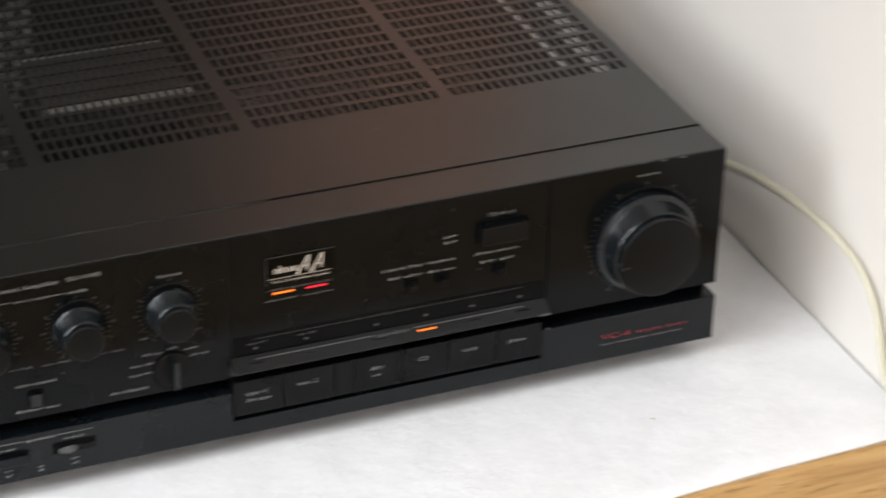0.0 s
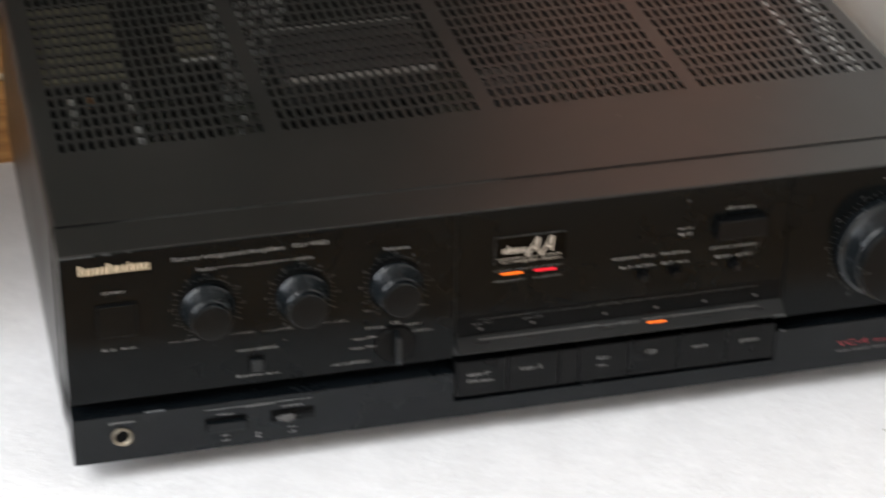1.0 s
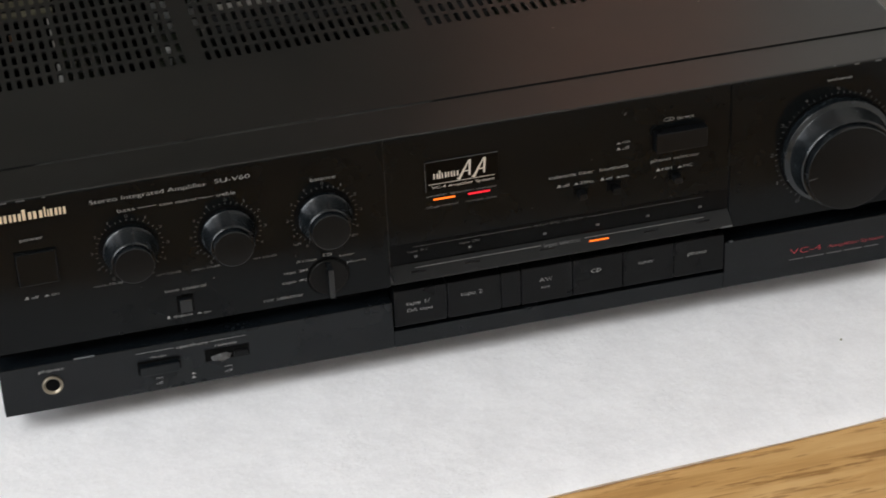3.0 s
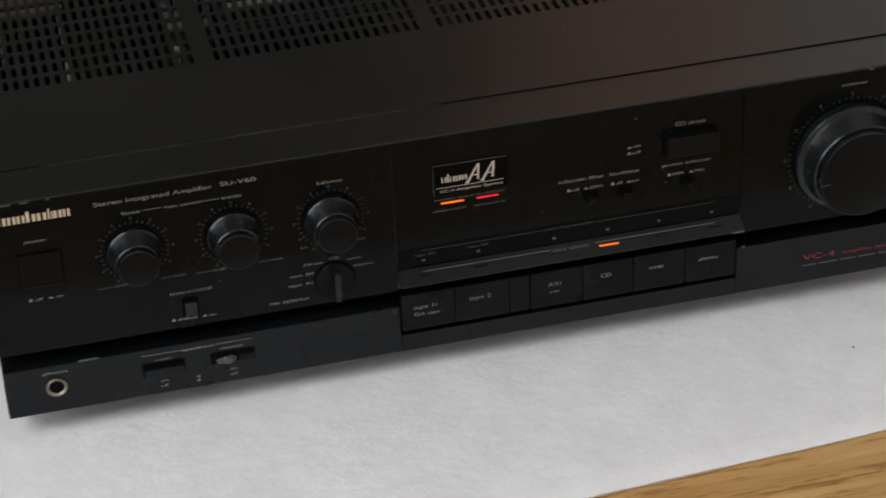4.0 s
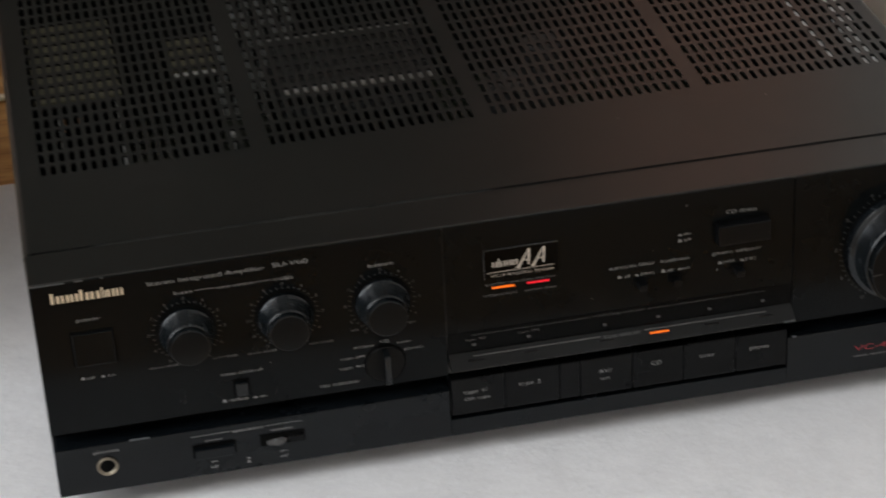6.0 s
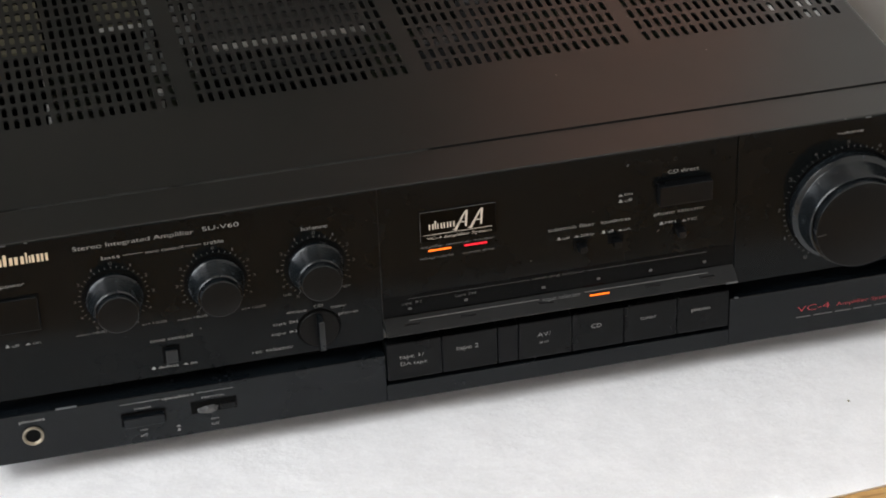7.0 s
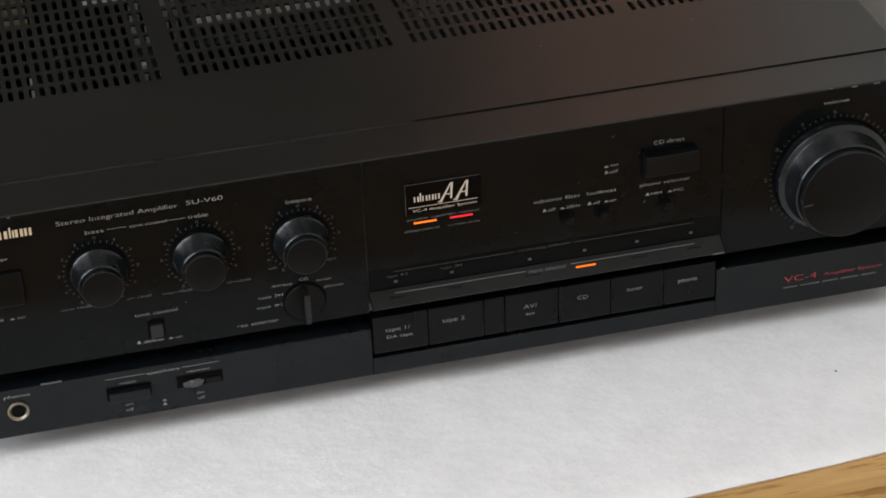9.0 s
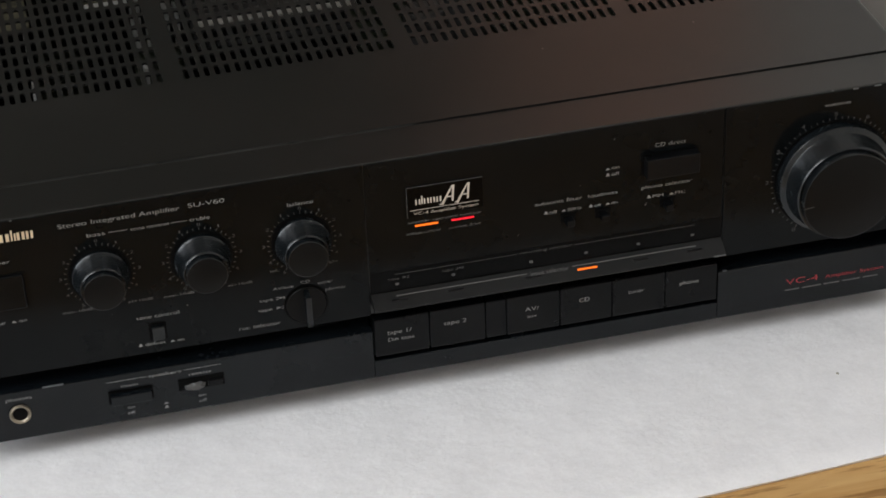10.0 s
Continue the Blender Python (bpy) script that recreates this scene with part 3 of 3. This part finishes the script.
lettered(bm, "tape 2>1", 0.2090, 0.2190, 0.0610, 0.0014, 0.0003)
part("strip_print", bm, FAINT, faceplate)
bm = bmesh.new()
for x0, x1 in ((0.1880, 0.2465), (0.2672, 0.3240)):
    y, z = on_slope(0.0522)
    box(bm, x0, x1, y - 0.00012, y + 0.00012, z - 0.0001, z + 0.0002)
flat_words = bmesh.new()
write(flat_words, "input selector", 0.2480, 0.2652, 0.0, 0.0020, 0.0)
y, z = on_slope(0.0518)
for v in flat_words.verts:
    h = v.co.z
    v.co = (v.co.x, y + h * 0.857 - 0.0001, z + h * 0.515 + 0.0002)
tmp = bpy.data.meshes.new("tmp")
flat_words.to_mesh(tmp)
bm.from_mesh(tmp)
flat_words.free()
bpy.data.meshes.remove(tmp)
part("strip_print", bm, DIM, shelf)


# ---- knobs and switches ----
def dial(parent, cx, cz, ring, count, step, ticks, height, first, tick_in, tick_out, number=True, stop=None):
    """Numbers and ticks round a knob."""
    bm = bmesh.new()
    for k in range(-count, count + 1):
        a = math.pi / 2 - k * step
        n = str(k + first if first else abs(k))
        w = (0.0004 if n == "1" else 0.0011 * len(n)) * height / 0.0012
        if number:
            x, z = cx + ring * math.cos(a), cz + ring * math.sin(a)
            write(bm, n, x - w / 2, x + w / 2, z, height, P)
    for k in range(-count * ticks, count * ticks + 1):
        a = math.pi / 2 - k * step / ticks
        c, s = math.cos(a), math.sin(a)
        hw = 0.00013
        q = [(cx + r * c - d * s, cz + r * s + d * c) for r, d in ((tick_in, -hw), (tick_out, -hw), (tick_out, hw), (tick_in, hw))]
        plate(bm, q, P)
    return tagged(part("dial", bm, FAINT, parent), kind="stuff")


def knob(parent, cx, cz, ring, skirt, neck, rim, cap, y_flange, y_skirt, y_cap, label, pointer=0.0, steps=72):
    # flat black disc in place of the shaded gap round the knob
    well = part("knob_well_shade", lathe(bmesh.new(), cx, cz, [(ring - 0.0001, -0.0003), (ring, 0.0004)], steps), VOID, parent)
    # low flange, tapering neck with a raised rim, then the cap
    bm = lathe(bmesh.new(), cx, cz, [(skirt, -0.0006), (skirt, y_flange), (skirt - 0.0004, y_flange - 0.0005), (neck + 0.0003, y_flange - 0.0011), (neck, y_flange - 0.0015),
                                     (rim + 0.0001, y_skirt + 0.0009), (rim, y_skirt + 0.0006), (rim - 0.0005, y_skirt), (cap + 0.0004, y_skirt), (cap + 0.0003, y_skirt + 0.0007)], steps)
    k = part("knob", bm, KNOB, amp, label, True)
    bm = lathe(bmesh.new(), cx, cz, [(cap - 0.0002, y_skirt + 0.0006), (cap, y_skirt - 0.0002), (cap, y_cap + 0.0004), (cap - 0.00015, y_cap + 0.0001), (cap - 0.0004, y_cap)], steps)
    bm.faces.ensure_lookup_table()
    bm.faces[-1].material_index = 1
    part("knob_cap", bm, [KNOB, CAP], k, "matt black knob cap", True)
    if not pointer:
        return k
    c, s = math.cos(pointer), math.sin(pointer)
    q = [(cx + r * c - d * s, cz + r * s + d * c) for r, d in ((cap * 0.78, -0.00015), (cap - 0.0006, -0.00015), (cap - 0.0006, 0.00015), (cap * 0.78, 0.00015))]
    bm = bmesh.new()
    plate(bm, q, y_cap - 0.0001)
    part("pointer", bm, FAINT, k)
    return k


for cx in (0.0635, 0.1063, 0.1490):
    dial(panel_left, cx, 0.0876, 0.0164, 5, radians(29.8), 3, 0.0014, 0, 0.0139, 0.0149)
    knob(panel_left, cx, 0.0876, 0.0134, 0.0119, 0.0113, 0.0097, 0.0087, -0.0024, -0.0122, -0.0150, "small black tone knob with a stepped skirt")
dial(panel_right, 0.3877, 0.0778, 0.0308, 5, radians(29.2), 5, 0.0018, 5, 0.0279, 0.0291)
knob(panel_right, 0.3877, 0.0778, 0.0274, 0.0264, 0.0241, 0.0227, 0.0212, -0.0048, -0.0168, -0.0202, "large black volume knob with a stepped skirt", pointer=math.radians(187), steps=120)
words(panel_right, INK, [("volume", 0.3822, 0.3942, 0.1137, 0.0017)])

# record selector: ring groove as a black plate for its shade, disc and blade
part("selector_well_shade", lathe(bmesh.new(), 0.1487, 0.0560, [(0.0096, -0.0003), (0.0098, 0.0004)], 56), VOID, panel_left)
disc = part("selector_disc", lathe(bmesh.new(), 0.1487, 0.0560, [(0.0088, -0.0005), (0.0088, -0.0010), (0.0085, -0.0013)], 56), CAP, amp, "flat black rotary selector", True)
part("selector_blade", solid(0.1474, 0.1500, -0.0085, -0.0012, 0.0492, 0.0642, bevel=0.0005), KNOB, disc, "narrow black finger blade")


def push(parent, x0, x1, z0, z1, out, rim, material, label, name="push_button"):
    # black plate painted in for the shaded gap round the button
    part("button_gap_shade", solid(x0 - rim, x1 + rim, -0.0003, 0.0005, z0 - rim, z1 + rim), VOID, parent)
    return part(name, solid(x0, x1, -out, 0.0008, z0, z1, bevel=0.0005), material, amp, label)


push(panel_left, 0.0148, 0.0322, 0.0778, 0.0942, 0.0016, 0.0006, PANEL, "square black power button")
push(panel_left, 0.0818, 0.0872, 0.0514, 0.0580, 0.0026, 0.0010, KNOB, "small black tone control button")
push(panel_mid, 0.3000, 0.3240, 0.0930, 0.1028, 0.0050, 0.0007, BUTTON, "wide black direct button")
for x in (0.2658, 0.2815, 0.3108):
    # same black plate for the shade round each small button
    part("button_gap_shade", solid(x - 0.0034, x + 0.0034, -0.0003, 0.0005, 0.0755, 0.0800), VOID, panel_mid)
    part("push_button", solid(x - 0.0018, x + 0.0017, -0.0050, 0.0008, 0.0756, 0.0788, bevel=0.0004), BUTTON, amp, "small black push button")

# lower panel fittings
LP = LY - 0.00008
words(lower, INK, [("phones", 0.0170, 0.0280, 0.0331, 0.0017), ("speakers", 0.0780, 0.0920, 0.0334, 0.0016), ("main", 0.0660, 0.0730, 0.0305, 0.0014),
                   ("remote", 0.0952, 0.1050, 0.0308, 0.0014), ("on", 0.0675, 0.0706, 0.0190, 0.0015), ("off", 0.0673, 0.0706, 0.0161, 0.0015),
                   ("on", 0.0984, 0.1016, 0.0190, 0.0015), ("off", 0.0984, 0.1018, 0.0161, 0.0015)], LP)
rule(lower, 0.0600, 0.0770, 0.0334, LP)
rule(lower, 0.0932, 0.1092, 0.0334, LP)
on_off(lower, 0.0842, 0.0182, False, LP)
on_off(lower, 0.0842, 0.0160, True, LP)
words(lower_right, RED, [("VC-4", 0.3675, 0.3830, 0.0255, 0.0030), ("Amplifier System", 0.3865, 0.4145, 0.0250, 0.0018)], LP)
for x0, x1 in ((0.3672, 0.3740), (0.3755, 0.3845), (0.3860, 0.3935), (0.3950, 0.4035), (0.4050, 0.4120)):
    rule(lower_right, x0, x1, 0.0211, LP, FAINT, 0.0003)
bm = lathe(bmesh.new(), 0.0222, 0.0254, [(0.0047, LY - 0.0002), (0.0047, LY - 0.0009), (0.0044, LY - 0.0014), (0.0039, LY - 0.0013), (0.0031, LY - 0.0003)], 40)
jack = part("phones_jack", bm, JACK, lower, "worn brass headphone socket ring", True)
# black disc for the dark inside of the socket
part("jack_hole_shade", lathe(bmesh.new(), 0.0222, 0.0254, [(0.0031, LY - 0.0006), (0.0031, LY - 0.00035)], 32), VOID, jack)
# black plates for the shade round the speaker switches
part("switch_well_shade", solid(0.0600, 0.0792, LY - 0.0003, LY + 0.0005, 0.0222, 0.0288), VOID, lower)
part("speaker_switch", solid(0.0608, 0.0784, LY - 0.0030, LY + 0.0004, 0.0226, 0.0274, bevel=0.0004), LOWER, amp, "wide black speaker switch")
part("switch_well_shade", solid(0.0902, 0.1102, LY - 0.0003, LY + 0.0005, 0.0230, 0.0290), VOID, lower)
bm = bmesh.new()
bmesh.ops.create_icosphere(bm, subdivisions=3, radius=1.0)
for v in bm.verts:
    d = 1 + 0.35 * noise.noise(v.co * 1.9)
    v.co = (0.0975 + v.co.x * 0.0045 * d, LY - 0.0010 + v.co.y * 0.0022 * d, 0.0250 + v.co.z * 0.0017 * d)
part("switch_stub", bm, NATURAL, lower, "rough clear stub of a broken switch", True)
part("speaker_switch", solid(0.1030, 0.1094, LY - 0.0011, LY + 0.0004, 0.0238, 0.0264, bevel=0.0003), BUTTON, lower)

# lighter strips along the seam, and worn bright edges of the front
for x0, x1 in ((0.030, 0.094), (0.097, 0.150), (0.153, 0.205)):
    part("lighter_seam", solid(x0, x1, 0.0266, 0.0270, TOP - 0.0008, TOP + 0.0003), SEAM, faceplate)
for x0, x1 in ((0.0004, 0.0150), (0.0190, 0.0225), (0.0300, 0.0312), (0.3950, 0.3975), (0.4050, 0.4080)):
    part("worn_glint_edge", solid(x0, x1, -0.00015, 0.0006, TOP - 0.0007, TOP - 0.0003), EDGE, faceplate)
part("worn_glint_edge", solid(-0.00015, 0.0005, 0.0002, 0.0010, 0.062, TOP - 0.002), EDGE, faceplate)
part("worn_glint_edge", solid(-0.00015, 0.0005, LY + 0.0002, LY + 0.0010, 0.014, 0.030), EDGE, lower)
# chips in the paint; pale bars paint glints at the strip's worn end and groove
for x, z, lean in ((0.2863, 0.1134, 0.0006), (0.3005, 0.0782, 0.0008), (0.3236, 0.1017, 0.0001)):
    bm = bmesh.new()
    plate(bm, [(x, z - 0.0006), (x + 0.0003, z - 0.0005), (x + lean + 0.0003, z + 0.0006), (x + lean, z + 0.0005)], P)
    part("paint_chip", bm, DIM, panel_mid)
part("worn_glint_edge", solid(0.3310, 0.3362, -0.0071, -0.0066, 0.0492, 0.0499), EDGE, shelf)
part("worn_glint_edge", solid(0.0330, 0.0420, LY - 0.0001, LY + 0.0006, 0.0363, 0.0368), EDGE, lower)
bm = bmesh.new()
box(bm, 0.3372, 0.3390, LY - 0.0002, LY + 0.0006, 0.0369, 0.0374)
part("chipped_edge", bm, EDGE, lower_right)

# ---- inside, seen by the slots ----
part("circuit_board", solid(0.008, W - 0.008, 0.03, DEEP - 0.006, 0.026, 0.0276), BOARD, amp, "dark green circuit board")
# bodies coloured near-black for the shade in the case; only tops keep colour
tr = part("transformer", solid(0.012, 0.056, 0.187, 0.278, 0.0278, 0.1100, bevel=0.002), VOID, amp, "transformer with body blackened for shade and a varnished top")
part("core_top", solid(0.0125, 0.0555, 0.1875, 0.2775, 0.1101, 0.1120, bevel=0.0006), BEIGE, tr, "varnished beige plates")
sink = part("heat_sink", solid(0.130, 0.208, 0.160, 0.222, 0.0278, 0.0985, bevel=0.0006), VOID, amp, "finned heat sink with body blackened for shade")
for k in range(16):
    x = 0.1316 + k * 0.00475
    part("fin", solid(x, x + 0.0030, 0.1640, 0.2150, 0.0986, 0.1165), ALU, sink)
for y in (0.1590, 0.2180):
    part("flange", solid(0.130, 0.208, y - 0.0034, y + 0.0020, 0.1140, 0.1152), PALE, sink, "bright metal edge")
for x, y, r, h in ((0.25, 0.20, 0.011, 0.085), (0.28, 0.24, 0.011, 0.085), (0.065, 0.16, 0.009, 0.075), (0.35, 0.18, 0.008, 0.07), (0.30, 0.14, 0.006, 0.06)):
    part("capacitor", lathe(bmesh.new(), x, y, [(r, 0.0278), (r, h - 0.001), (r - 0.001, h)], 28, "z"), ALU, amp, "upright round capacitor", True)
# bracket plates blackened so that no stray light shows on them
strip = part("bracket", solid(0.3914, 0.3922, 0.102, 0.226, 0.0278, 0.1172), VOID, amp, "bracket blackened against stray light, with a bright edge")
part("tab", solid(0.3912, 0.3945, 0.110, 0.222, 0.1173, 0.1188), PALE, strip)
slant = part("bracket", solid(0.4200, 0.4210, 0.102, 0.300, 0.0278, 0.1160), VOID, amp, "bracket blackened against stray light, with bright slanting tabs")
for k in range(16):
    y, x = 0.1000 + k * 0.0119, 0.4050 + k * 0.00095
    part("tab", solid(x, x + 0.0088, y, y + 0.0062, 0.1165, 0.1188, bevel=0.0006), PALE, slant)
# block body near-black for shade, as with the transformer
relay = part("relay", solid(0.0825, 0.1040, 0.2035, 0.2460, 0.0278, 0.1105, bevel=0.0012), VOID, amp, "block with body blackened for shade and a tan top")
part("relay_top", solid(0.0830, 0.1035, 0.2040, 0.2455, 0.1106, 0.1120, bevel=0.0004), BEIGE, relay, "tan varnished top")
part("relay_edge", solid(0.0830, 0.1035, 0.1985, 0.2030, 0.1095, 0.1115, bevel=0.0004), PALE, relay, "bright metal edge")
for k in range(6):
    x = 0.1130 + k * 0.0076
    part("terminal", solid(x, x + 0.0052, 0.3075, 0.3130, 0.0278, 0.1150, bevel=0.0006), PALE, amp, "white terminal block")
part("wire", solid(0.0518, 0.0526, 0.1560, 0.2000, 0.1085, 0.1093), PALE, amp, "thin pale wire")
bm = bmesh.new()
for x, y in ((0.0250, 0.1800), (0.0340, 0.1820)):
    box(bm, x - 0.0014, x + 0.0014, y - 0.003, y + 0.003, 0.100, 0.106)
part("wire_end", bm, COPPER, amp, "bare copper wire ends")
for x, y in ((0.0240, 0.1660), (0.1030, 0.1290), (0.0520, 0.1300), (0.0520, 0.1200)):
    part("clip", solid(x - 0.0011, x + 0.0011, y - 0.0035, y + 0.0035, 0.096, 0.113, bevel=0.0004), PALE, amp)

# ---- cords and papers ----
wire("power_cord", [(0.30, 0.39, -0.0020), (0.40, 0.30, 0.006), (0.470, 0.20, 0.024), (0.4962, 0.111, 0.0425), (0.4962, 0.068, 0.0525), (0.4962, 0.020, 0.0578), (0.4962, -0.0145, 0.0566),
                    (0.4962, -0.034, 0.0502), (0.4962, -0.0475, 0.0374), (0.4962, -0.0575, 0.0158), (0.4962, -0.065, 0.0060), (0.4955, -0.085, 0.0024), (0.490, -0.14, -0.0016)], 0.0020, CORD,
     "ivory cord leaning in a curve against the wall", "cord")
wire("cord", [(0.16, 0.40, -0.0018), (0.06, 0.43, -0.0018), (0.005, 0.437, -0.0018), (-0.04, 0.428, -0.0018), (-0.10, 0.385, -0.0018)], 0.0022, CORD, "ivory cord lying on the bare oak", "cord")
paper = thing("magazine", (-0.03, 0.60, -SHEET), "printed magazine in red, white and grey on the oak", "magazine")
part("cover", solid(-0.10, 0.045, 0.525, 0.80, -SHEET, -SHEET + 0.004, bevel=0.0008), PAPER_DARK, paper)
part("white_field", solid(-0.098, 0.043, 0.556, 0.585, -SHEET + 0.0041, -SHEET + 0.0045), PAPER, paper)
part("red_field", solid(-0.098, 0.043, 0.5855, 0.64, -SHEET + 0.0041, -SHEET + 0.0045), PAPER_RED, paper)
